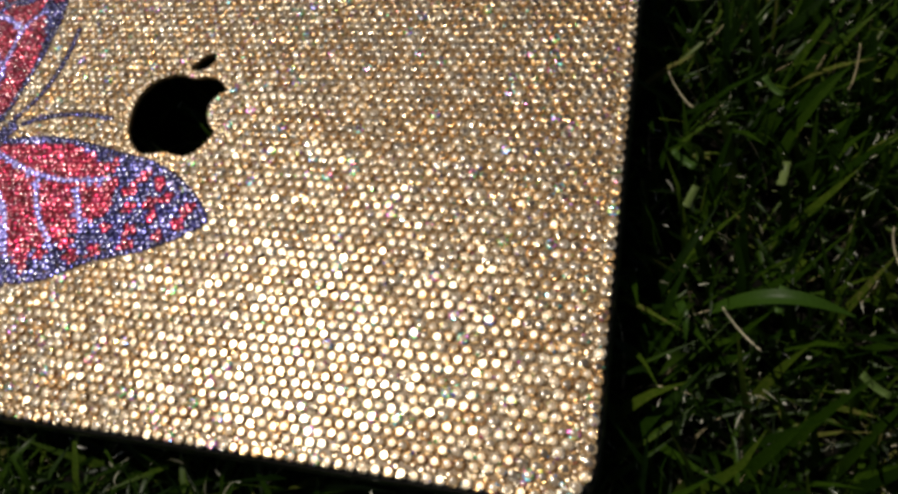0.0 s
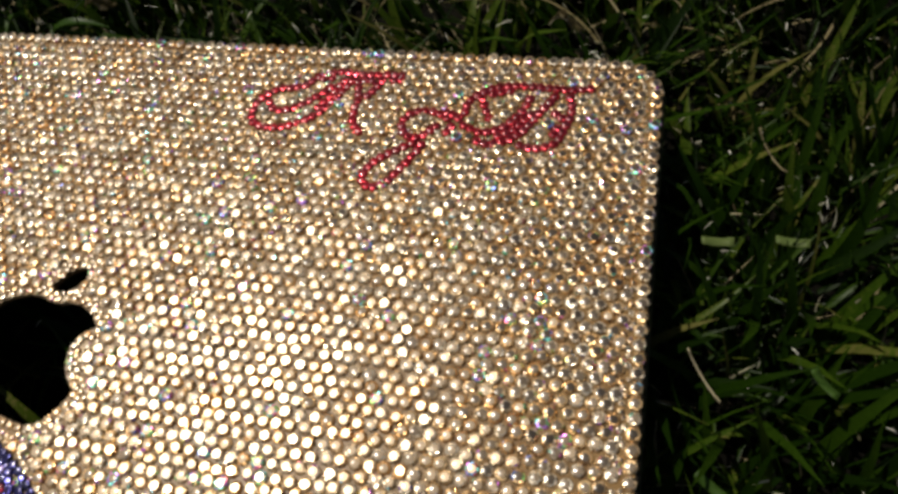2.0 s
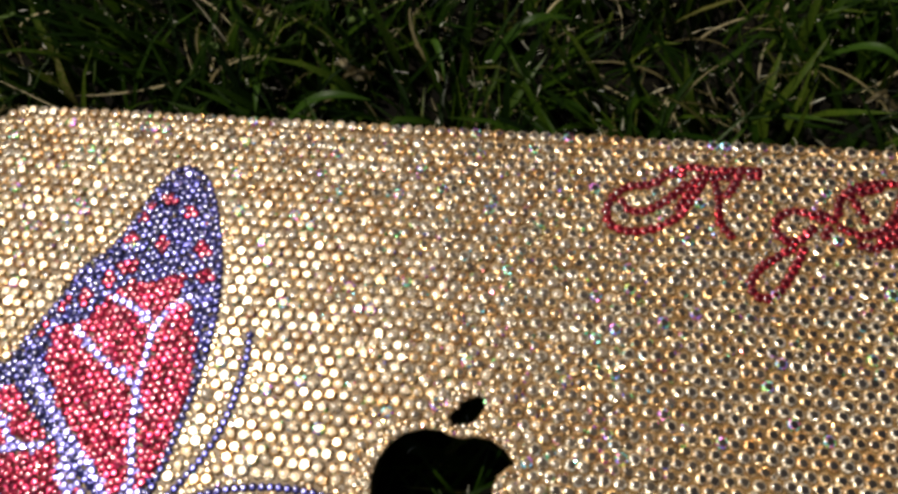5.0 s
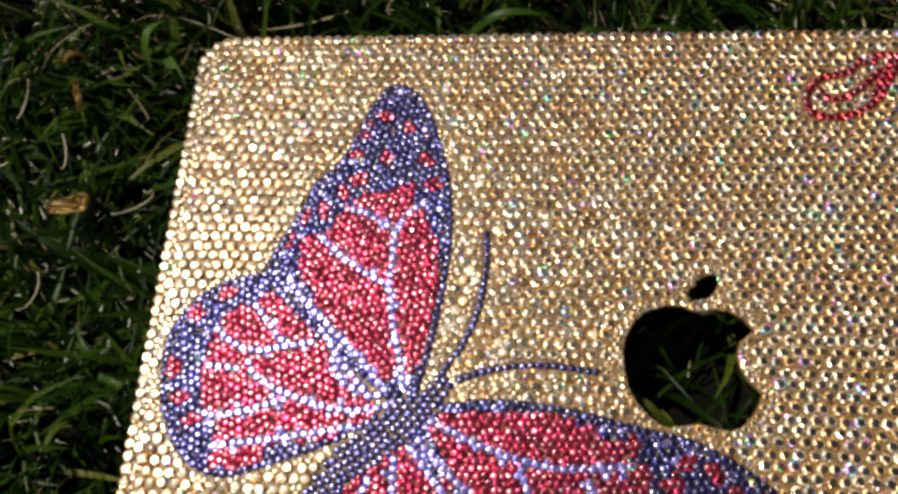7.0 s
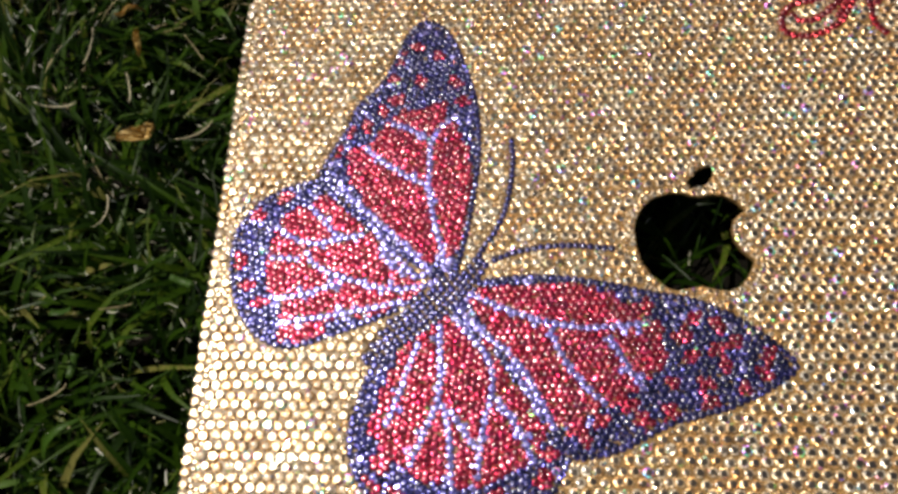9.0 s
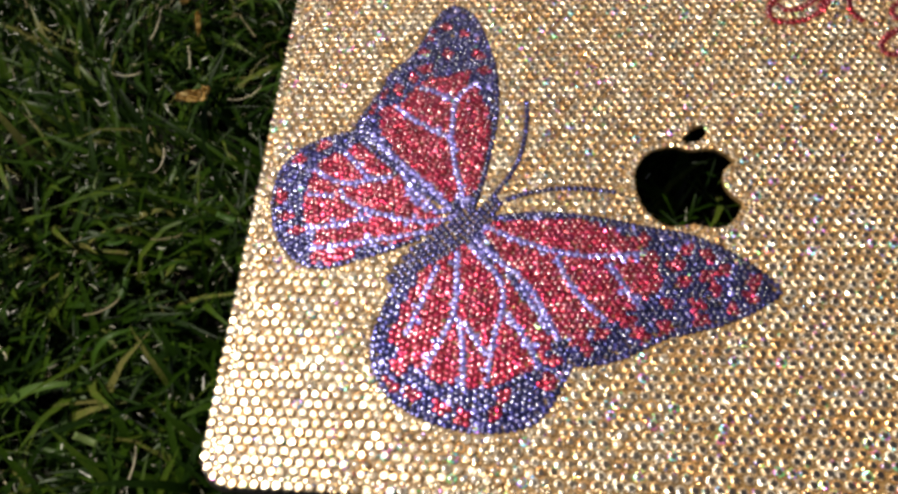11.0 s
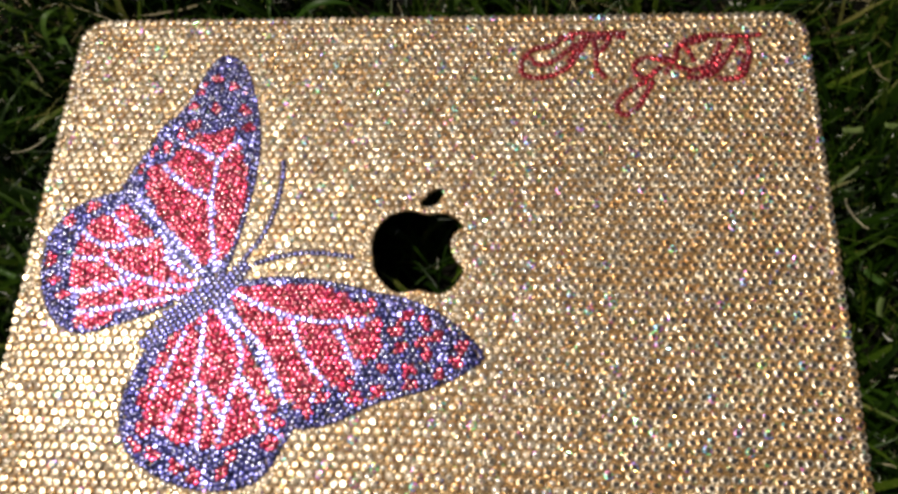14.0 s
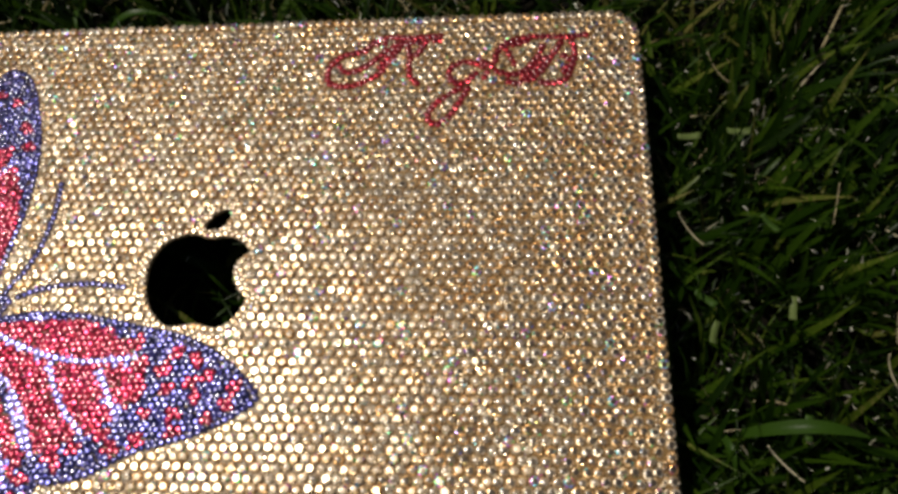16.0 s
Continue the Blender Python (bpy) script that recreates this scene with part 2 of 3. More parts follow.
def close_to(p, grid, gap):
    i, j = int(p[0] // gap), int(p[1] // gap)
    for a in (i - 1, i, i + 1):
        for b in (j - 1, j, j + 1):
            for q in grid.get((a, b), ()):
                if (p[0] - q[0]) ** 2 + (p[1] - q[1]) ** 2 <= gap * gap:
                    return True
    return False


def away(points, others, gap):
    """Which points keep that gap to all the others."""
    grid = buckets(others, gap)
    return np.array([not close_to(p, grid, gap) for p in points.tolist()], bool)


def lattice(x0, x1, y0, y1, pitch, shake, turn=0.0):
    rng = np.random.default_rng(7)
    c, s = math.cos(turn), math.sin(turn)
    reach = max(x1 - x0, y1 - y0)
    n = int(reach / pitch) + 4
    i, j = np.meshgrid(np.arange(-n, n), np.arange(-n, n))
    u, v = (i + 0.5 * (j % 2)).ravel() * pitch, j.ravel() * pitch * 0.866
    p = np.c_[(x0 + x1) / 2 + c * u - s * v, (y0 + y1) / 2 + s * u + c * v]
    p += rng.uniform(-shake, shake, p.shape)
    return p[(p[:, 0] > x0) & (p[:, 0] < x1) & (p[:, 1] > y0) & (p[:, 1] < y1)]


# ---- ground ----
LOW = -0.042                                   # soil under the lawn; the case's crystals lie at height 0


def ground_height(x, y):
    wave = 0.003 * np.sin(23 * x + 1.0) * np.sin(19 * y + 0.4) + 0.0015 * np.sin(71 * x) * np.sin(64 * y + 2)
    dip = -0.018 * np.exp(-(((x - 0.23) / 0.07) ** 2 + ((y + 0.04) / 0.14) ** 2))
    return LOW + wave * np.exp(-(x * x + y * y)) + dip


axis = np.sinh(np.linspace(-9.0, 9.0, 181)) * 0.075
gx, gy = np.meshgrid(axis, axis)
gz = ground_height(gx, gy)
n_side = len(axis)
quads = [(r * n_side + c, r * n_side + c + 1, (r + 1) * n_side + c + 1, (r + 1) * n_side + c)
         for r in range(n_side - 1) for c in range(n_side - 1)]
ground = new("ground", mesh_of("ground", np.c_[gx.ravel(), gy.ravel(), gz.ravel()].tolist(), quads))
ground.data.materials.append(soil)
tagged(ground, "soil under a matted lawn, near-black for shade between blades", "ground", kind="structure")

# ---- the crystal case ----
W, H, CORNER = 0.304, 0.212, 0.011
PLATE = -0.0008                                # top of the plastic plate
FORE_LEFT = [(-72.6, -7.2), (-69.3, 6.6), (-66.4, 25.9), (-65.9, 42.2), (-67.8, 57.2), (-72.8, 72.9), (-77.9, 83.5), (-84.5, 87.8), (-90.4, 84), (-94.3, 72.5), (-99.6, 59.2), (-107, 53.9), (-110.2, 43.2), (-116.1, 32.9), (-119.1, 23.8), (-108.1, 12.8), (-89.4, -2.5), (-78.3, -12)]
HIND_LEFT = [(-119.1, 23.8), (-127.4, 22), (-135.4, 18.1), (-142.1, 11.3), (-144.9, 3.6), (-145, -5.8), (-142.3, -16.8), (-137.8, -24.7), (-131, -30.8), (-123.9, -32.5), (-117.2, -30.8), (-107.2, -27), (-98.8, -23.9), (-90.4, -20.4), (-82, -13.4), (-108.1, 12.8)]
FORE_RIGHT = [(-72, -13.7), (-58.4, -10.7), (-42.8, -10.5), (-27.5, -12.6), (-14.5, -16), (-1.7, -18), (9.2, -23.2), (15.6, -27.7), (20.8, -32.1), (24.4, -36), (25.6, -38.4), (21.3, -41.8), (15.1, -45.4), (6.9, -49.3), (-3.4, -52.1), (-12.4, -54.6), (-19.6, -58.6), (-26, -61.9), (-34.6, -64), (-39.8, -64.2), (-57.8, -38.3)]
HIND_RIGHT = [(-71.8, -17.1), (-57.8, -38.3), (-39.7, -57.6), (-39.8, -63.6), (-42.5, -68.8), (-46, -76), (-50.2, -82.3), (-58.7, -85.2), (-68.8, -85.9), (-79.2, -84.2), (-90, -80.2), (-97.7, -74.2), (-102.3, -65.1), (-103.1, -57.4), (-100.4, -47.4), (-95.9, -34.9), (-88.9, -26.2), (-81.4, -20.6)]
BODY = [(-99.7, -36.1), (-88.9, -26.2), (-77.7, -17.2), (-70.2, -10.3), (-64.4, -5.6)]
ANTENNA_A = [(-68.3, -6.3), (-63.2, 0.9), (-58.8, 8.3), (-56, 17.8), (-54.6, 29.6), (-55.2, 37.8)]
ANTENNA_B = [(-64.9, -6.4), (-58, -3.2), (-49.3, -0.7), (-37.3, 0.3), (-24.6, -1.3)]
CELLS_FORE_LEFT = [(-74.4, -6.3), (-69.3, 8.5), (-67.6, 23.9), (-69.6, 36), (-74.3, 45.5), (-82, 52.1), (-91.5, 50.2), (-98.7, 43), (-102.2, 37.8), (-109.6, 34.9), (-110, 26.7), (-100.8, 12.7), (-84, -4.4)]
CELLS_HIND_LEFT = [(-128.8, 11.4), (-122.1, 15.1), (-115.4, 19.4), (-108.2, 19.4), (-100.7, 11.4), (-89.6, -2.8), (-80.0, -9.7), (-83.2, -14.3), (-89.5, -20.3), (-111.6, -24.5), (-113.7, -29.1), (-121.0, -30.9), (-126.8, -30.0), (-126.9, -25.2), (-127.2, -19.7), (-131.8, -15.2), (-133.5, -6.6), (-132.7, 1.4), (-130.8, 6.8)]
CELLS_FORE_RIGHT = [(-70, -15.3), (-54.4, -12.4), (-37.1, -12.7), (-23.9, -16.5), (-18.6, -23), (-11.5, -27.1), (-11.3, -37.4), (-17.9, -42.5), (-25.4, -49.6), (-32.5, -51.7), (-38, -57.6), (-45, -55.9)]
CELLS_HIND_RIGHT = [(-77.5, -21.6), (-61.7, -32.2), (-46.8, -50.1), (-46.8, -57.8), (-52.1, -67.3), (-60.7, -71.2), (-71.1, -73.3), (-83.7, -70.1), (-93.3, -62.9), (-97.6, -57.3), (-93.2, -43.2), (-86.8, -28.3)]
LOGO = [(1, 16.4), (-1.8, 17.5), (-5.5, 17.6), (-10.6, 16), (-14.1, 13), (-16.5, 8.9), (-17.4, 4.5), (-17.1, -0.7), (-15.9, -5.8), (-14, -9.1), (-11.1, -12.4), (-8.4, -14.5), (-5.8, -15.1), (-2.6, -14.4), (1.4, -13.8), (5.2, -14.7), (9, -15.3), (12.3, -14.1), (14.9, -11.3), (16.9, -8), (17.8, -5.5), (14.4, -2.2), (12.7, 1.2), (12.2, 4.6), (13.2, 8.1), (15.9, 10.4), (17.3, 11.2), (14.7, 14.2), (10.9, 16.4), (6.8, 16.7), (3.9, 16)]
LEAF = [(0.4, 18.7), (0.3, 21.5), (2.6, 24.7), (6.1, 26.6), (9, 27.3), (8.9, 24.2), (6.7, 20.5), (3.7, 18.9)]
VEINS = {}
VEINS["fore_left"] = [
    [(-76.1, -7.2), (-79, 4.8), (-82.6, 20.2), (-81.9, 32.2), (-82.5, 37.4), (-78, 44.6), (-74.3, 47)],
    [(-82.6, 38.4), (-88.3, 42.7), (-95, 45)],
    [(-82.6, 21.2), (-92.3, 26.4), (-100.1, 32.6), (-103.1, 35.7)],
    [(-81.3, -8.1), (-91.4, 3.1), (-100.7, 10.8), (-108.4, 17.7), (-111.6, 22.7)],
    [(-85.6, -9.8), (-94.7, -0.6), (-100.6, 7.9)],
]
VEINS["hind_left"] = [
    [(-107.3, 18.8), (-100.5, 9.6), (-97.5, 1.5), (-94.2, -5.5), (-89.3, -8.9), (-78.3, -10.2)],
    [(-103.3, 4.4), (-110.5, 2.9), (-119.9, 0.9), (-127.2, 4.1), (-131.0, 7.2)],
    [(-110.1, 2.9), (-115.1, 8.3), (-120.6, 14.6)],
    [(-121.2, 0.5), (-119.9, -4.2), (-113.3, -8.5), (-105.1, -11.2), (-95.7, -14.0), (-84.9, -13.9), (-78.3, -11.4)],
    [(-120.8, -4.1), (-126.9, -3.4), (-131.6, -3.2)],
    [(-106.7, -11.1), (-113.4, -13.2), (-121.7, -16.0), (-128.9, -16.9)],
    [(-126.7, -24.7), (-111.8, -22.7), (-98.7, -20.1), (-89.6, -18.3), (-83.1, -15.9)],
]
VEINS["fore_right"] = [
    [(-68, -16), (-56.2, -21.3), (-46.7, -24.5), (-39.2, -26.1), (-28.1, -26.9), (-16, -25.1)],
    [(-44.8, -24.9), (-41.2, -36), (-35.9, -42.9), (-29.8, -48.7)],
    [(-27.7, -27.8), (-23.8, -35.6), (-19.7, -42.6)],
    [(-72.7, -19.4), (-63.7, -29), (-54.2, -36.2), (-48.6, -46.2), (-44.1, -55.8)],
    [(-57.9, -34.2), (-53.2, -42.3), (-46.8, -54)],
]
VEINS["hind_right"] = [
    [(-74.6, -21.6), (-67.5, -30.2), (-61.6, -36.4), (-61.4, -46.5), (-64.7, -56.4), (-66, -69.5)],
    [(-61.4, -46.5), (-53.9, -56.1), (-50.3, -65.4)],
    [(-77.4, -23.8), (-77.1, -38.7), (-77, -47.9), (-81, -56.8), (-84.9, -66.4)],
    [(-76.6, -47.9), (-73.7, -58.6), (-73.3, -71.6)],
    [(-75, -49.8), (-70.1, -56.5), (-66.3, -62.1)],
    [(-80.3, -22.8), (-85.3, -34.7), (-88.4, -45.1), (-92.2, -55.2)],
]
SPOTS = {
    "fore_left": [(-79.9, 72.4), (-87.6, 76.5), (-94.2, 74.9), (-94.9, 70.1), (-96.4, 63.3), (-86.1, 61.4), (-74.0, 61.2), (-94.1, 54.8), (-71.7, 53.3), (-98.5, 50.1), (-79.3, 51.4), (-103.7, 44.7), (-110.0, 42.8), (-113.4, 34.8)],
    "hind_left": [(-122.0, 23.6), (-129.5, 17.9), (-137.9, 12.3), (-142.1, -3.7), (-139.2, -12.7), (-134.2, -17.8)],
    "fore_right": [(-12.9, -25.8), (-2.6, -23.7), (-6.2, -29.2), (4.0, -26.2), (8.8, -31.3), (-3.7, -35.3), (3.8, -33.4), (18.1, -35.0), (5.8, -38.2), (15.9, -40.5), (-9.6, -42.9), (-0.7, -43.5), (10.3, -44.8), (-22.1, -49.8), (0.3, -48.6), (-11.1, -51.8), (-16.4, -20.2), (-35.4, -58.9), (-30.3, -54.0), (-18.8, -54.1), (-10.6, -50.6)],
    "hind_right": [(-93.6, -66.3), (-96.3, -72.3), (-88.5, -74.8), (-79.6, -78.9), (-73.0, -82.0), (-63.0, -80.1), (-60.8, -74.8), (-47.5, -70.1), (-45.7, -63.6)],
}
SCRIPT = {}
SCRIPT["letter_a"] = [
    [(79.3, 96.9), (73.2, 96.5), (67.1, 96.2), (60.7, 97.2), (53.9, 95), (51.4, 90.4), (47.5, 90.2), (42.2, 89.3), (38.2, 84.3), (37.5, 79.1), (40.3, 75.9), (46.4, 75.5), (52.2, 77.2), (57.8, 81.3), (61.7, 87.5), (64.9, 93.9)],
    [(42.1, 84.5), (44.4, 81.2), (50, 82.5), (55.6, 87.1), (59.1, 90.9)],
    [(66.3, 95.8), (68.5, 88), (67.7, 80.2), (71, 76.3)],
    [(74.7, 96.3), (72.1, 90.8), (69.3, 87.1)],
]
SCRIPT["letter_b"] = [
    [(94.9, 82.8), (91.1, 84.8), (86, 84.8), (82.5, 81.2), (83.2, 76.6), (87.9, 75), (92.1, 79.3), (94.9, 82.8), (97.1, 81.3), (95.7, 78)],
    [(88.6, 75), (83.7, 71.5), (77.5, 67.1), (75, 62.2), (76.7, 58.8), (80.9, 58.9), (84.8, 63.7), (88.1, 70.2), (92.8, 79.4)],
]
SCRIPT["letter_c"] = [
    [(100, 80.7), (99.2, 87.3), (102.8, 92.7), (110.9, 95.3), (119.7, 95.1), (126.9, 94.5), (132.7, 95.4)],
    [(116.7, 91), (115.1, 85.8), (110.8, 80.6), (105.1, 78.1), (100, 80.7)],
    [(103.5, 90.2), (106.5, 83.6)],
    [(124.7, 94), (119.4, 85.3), (115, 77.7), (107.9, 74.8), (104.4, 75.8)],
    [(126.9, 94.2), (128.8, 87.6), (127.1, 81.7), (125.5, 76), (119.1, 74.3), (113.6, 76)],
    [(122.4, 88), (127.9, 83.4)],
]

SWELLS = [
    [[(79.3, 95), (73.2, 94.4), (66.5, 94)], [(50.5, 77.4), (56.2, 82), (60, 88.2), (62.8, 93.8)], [(56, 94), (61, 95.2)]],
    [[(86, 73.6), (81, 69.4), (77, 65.2)], [(94.9, 84.6), (98.2, 83)]],
    [[(122.6, 93), (117.4, 85.3), (113.2, 79.5), (107.9, 76.8)], [(126.8, 88), (125.2, 82), (123.6, 77.6)], [(101.2, 87), (104.6, 91.5), (111, 93.2)]],
]

case = new("laptop_case")
tagged(case, "champagne crystal laptop case with a ruby butterfly lying on grass", "laptop case")


def plate_mesh():
    """The flat plate with the fruit-shaped opening cut through it."""
    curve = bpy.data.curves.new("plate", "CURVE")
    curve.dimensions, curve.fill_mode, curve.extrude = "2D", "BOTH", 0.0008
    for loop in (rounded(W - 0.0015, H - 0.0015, CORNER), [(x / 1000, y / 1000) for x, y in LOGO], [(x / 1000, y / 1000) for x, y in LEAF]):
        line = curve.splines.new("POLY")
        line.points.add(len(loop) - 1)
        for p, (x, y) in zip(line.points, loop):
            p.co = (x, y, 0, 1)
        line.use_cyclic_u = True
    holder = bpy.data.objects.new("plate_outline", curve)
    scene.collection.objects.link(holder)
    bpy.context.view_layer.update()
    mesh = bpy.data.meshes.new_from_object(holder.evaluated_get(bpy.context.evaluated_depsgraph_get()))
    bpy.data.objects.remove(holder)
    bpy.data.curves.remove(curve)
    mesh.transform(Matrix.Translation((0, 0, PLATE - 0.0008)))
    mesh.materials.clear()
    return mesh


part("plate", plate_mesh(), SHELL, case, "amber plastic plate with a fruit-shaped opening")

rim = bmesh.new()
profile = [(-0.0016, PLATE - 0.0002), (-0.0004, PLATE - 0.0004), (0.0004, -0.0022), (0.0008, -0.004), (0.0008, -0.0105),
           (0.0004, -0.011), (-0.0008, -0.0108), (-0.0012, -0.004), (-0.002, -0.0026)]
rings = []
for grow, z in profile:
    rings.append([rim.verts.new((x, y, z)) for x, y in rounded(W + 2 * grow, H + 2 * grow, CORNER + grow)])
for a, b in zip(rings, rings[1:]):
    for i in range(len(a)):
        j = (i + 1) % len(a)
        rim.faces.new((a[i], b[i], b[j], a[j]))
part("side_rim", rim, RIM, case, "black plastic side rim")


def stone(sides, table):
    """A flat-backed cut stone of radius 1: table, star faces, kite faces, girdle."""
    verts, faces = [], []
    for radius, z, turn in ((table, 0.56, 0.0), (0.78, 0.48, 0.5), (0.94, 0.39, 0.0), (1.0, 0.2, 0.0), (0.97, 0.0, 0.0)):
        for i in range(sides):
            a = 2 * math.pi * (i + turn) / sides
            verts.append((radius * math.cos(a), radius * math.sin(a), z))
    faces.append(tuple(range(sides)))
    for i in range(sides):
        j = (i + 1) % sides
        a, b, c, d = (k * sides for k in range(4))
        e = 4 * sides
        faces += [(a + i, b + i, a + j), (a + j, b + i, b + j), (b + i, c + j, b + j), (b + i, c + i, c + j), (c + i, d + i, d + j, c + j), (d + i, e + i, e + j, d + j)]
    return np.array(verts), faces


STONES = {6: stone(6, 0.46), 8: stone(8, 0.6)}


def stones_mesh(name, points, radii, sides=8, seed=1, lean=0.045):
    """Cut stones glued side by side, at points in millimetres, as one mesh; each leans and turns a little by itself."""
    rng = np.random.default_rng(seed)
    base, faces = STONES[sides]
    n, k = len(points), len(base)
    radii = np.broadcast_to(np.asarray(radii, float), n) / 1000
    turn = rng.uniform(0, 6.28, n)
    c, s = np.cos(turn)[:, None], np.sin(turn)[:, None]
    x = (base[None, :, 0] * c - base[None, :, 1] * s) * radii[:, None]
    y = (base[None, :, 0] * s + base[None, :, 1] * c) * radii[:, None]
    z = base[None, :, 2] * radii[:, None]
    lx, ly = rng.normal(0, lean, (2, n, 1))
    z = z + lx * x + ly * y + rng.uniform(-0.00012, 0.00012, (n, 1))
    verts = np.stack([points[:, :1] / 1000 + x, points[:, 1:2] / 1000 + y, PLATE + z], axis=2).reshape(-1, 3)
    all_faces = [tuple(i + m * k for i in f) for m in range(n) for f in faces]
    mesh = mesh_of(name, verts.tolist(), all_faces)
    mesh.polygons.foreach_set("use_smooth", np.ones(len(all_faces), bool))
    return mesh


def single(sides, radius, material):
    """One stone as a mesh that many objects share."""
    mesh = stones_mesh("crystal", np.zeros((1, 2)), radius, sides=sides, seed=62, lean=0.0)
    mesh.materials.append(material)
    return mesh


def set_singly(mesh, points, parent, seed, lean=2.4):
    """Stones glued one by one, each an object of its own."""
    rng = np.random.default_rng(seed)
    for x, y in points:
        ob = new("crystal", mesh)
        ob.parent = parent
        ob.matrix_basis = pose(x / 1000, y / 1000, 0, rng.normal(0, lean), rng.normal(0, lean), rng.uniform(0, 360))


def motif(name, label):
    ob = new(name)
    ob.parent = case
    return tagged(ob, label)


# The butterfly: body and antennae, veins, the border, then the filling between them.
taken = np.zeros((0, 2))
rng = np.random.default_rng(3)
body_line = along(BODY, 2.1)
grow = np.sin(np.linspace(0.25, 2.9, len(body_line)))
body_pts = []
for p, q, g in zip(body_line, np.gradient(body_line, axis=0), grow):
    side = np.array((-q[1], q[0])) / np.hypot(*q)
    for o in np.arange(-5.0 * g, 5.1 * g, 2.0):
        body_pts.append(p + side * o)
body_pts = np.array(body_pts)
body_pts = body_pts + rng.uniform(-0.2, 0.2, body_pts.shape)
indigo_one, lavender_one, red_one = single(6, 1.2, INDIGO), single(6, 1.42, LAVENDER), single(6, 1.5, SIAM)
set_singly(indigo_one, body_pts, motif("butterfly_body", "indigo crystal butterfly body"), 5)
taken = np.vstack([taken, body_pts])
for line in (ANTENNA_A, ANTENNA_B):
    pts = along(line, 2.2)
    pts = pts[away(pts, taken, 1.6)]
    set_singly(indigo_one, pts, motif("butterfly_antenna", "indigo crystal antenna"), 6)
    taken = np.vstack([taken, pts])

WINGS = {"fore_left": (FORE_LEFT, CELLS_FORE_LEFT), "hind_left": (HIND_LEFT, CELLS_HIND_LEFT),
         "fore_right": (FORE_RIGHT, CELLS_FORE_RIGHT), "hind_right": (HIND_RIGHT, CELLS_HIND_RIGHT)}


def spaced(points, others, gap):
    """Of the points in turn, those that keep that gap to the others and to one another."""
    grid, kept = buckets(others, gap), []
    for p in points.tolist():
        if not close_to(p, grid, gap):
            kept.append(p)
            grid.setdefault((int(p[0] // gap), int(p[1] // gap)), []).append(p)
    return np.array(kept).reshape(-1, 2)


def colour_of(points, cells, veins, spots):
    """0 ruby in the cells and in round spots of the dark margin, 1 indigo, 2 lavender beside the veins."""
    which = np.where(inside(points, cells), 0, 1)
    which[~away(points, np.array(spots), 2.45)] = 0
    which[~away(points, veins, 2.3) & (rng.random(len(points)) < 0.12)] = 2
    which[(which == 1) & (rng.random(len(points)) < 0.03)] = 2
    return which


for k, (wing, (outline, cells)) in enumerate(WINGS.items()):
    veins = np.zeros((0, 2))
    for line in VEINS[wing]:
        veins = np.vstack([veins, spaced(along(line, 2.5), np.vstack([taken, veins]), 1.8)])
    taken = np.vstack([taken, veins])
    border = spaced(along(outline + outline[:1], 2.25), taken, 1.75)
    taken = np.vstack([taken, border])
    xs, ys = zip(*outline)
    box = (min(xs), max(xs), min(ys), max(ys))
    fill = lattice(*box, 2.2, 0.28, turn=0.3 + 0.4 * k)
    fill = fill[inside(fill, outline)]
    fill = fill[away(fill, taken, 1.6)]
    taken = np.vstack([taken, fill])
    tiny = lattice(*box, 0.7, 0.15, turn=0.9)
    tiny = spaced(tiny[inside(tiny, outline)], taken, 1.36)
    taken = np.vstack([taken, tiny])
    pts = np.vstack([border, fill, tiny])
    size = np.r_[np.full(len(border), 1.25), rng.uniform(1.26, 1.46, len(fill)), np.full(len(tiny), 1.0)]
    slot = np.r_[np.ones(len(border)), colour_of(fill, cells, veins, SPOTS[wing]), colour_of(tiny, cells, veins, SPOTS[wing])].astype(np.int32)
    mesh = stones_mesh("butterfly_wing", pts, size, sides=6, seed=20 + k, lean=0.1)
    for m in (RED, INDIGO, LAVENDER):
        mesh.materials.append(m)
    mesh.polygons.foreach_set("material_index", np.repeat(slot, len(STONES[6][1])))
    wing_ob = part("butterfly_wing", mesh, [RED, INDIGO, LAVENDER], case, "ruby crystal butterfly wing with lavender veins and an indigo border")
    tagged(wing_ob, kind="stuff")
    set_singly(lavender_one, veins, wing_ob, 30 + k)

# The red script in the corner.
for k, lines in enumerate(SCRIPT.values()):
    pts = np.zeros((0, 2))
    for line in lines:
        pts = np.vstack([pts, spaced(along(line, 2.3), np.vstack([taken, pts]), 1.8)])
    # the swelling strokes are two stones wide
    for line in SWELLS[k]:
        pts = np.vstack([pts, spaced(along(line, 2.3), np.vstack([taken, pts]), 1.75)])
    taken = np.vstack([taken, pts])
    set_singly(red_one, pts, motif("script_letter", "curling red crystal script letter"), 40 + k)

# The champagne field: a row all round the opening and the edge, then the even rows, then small stones in the gaps.
PITCH = 3.4
edge = along([(x * 1000, y * 1000) for x, y in rounded(W - 0.0036, H - 0.0036, CORNER - 0.0016)] + [(W * 500 - 1.8, H * 500 - CORNER * 1000)], PITCH)
edge = edge[away(edge, taken, 2.4)]


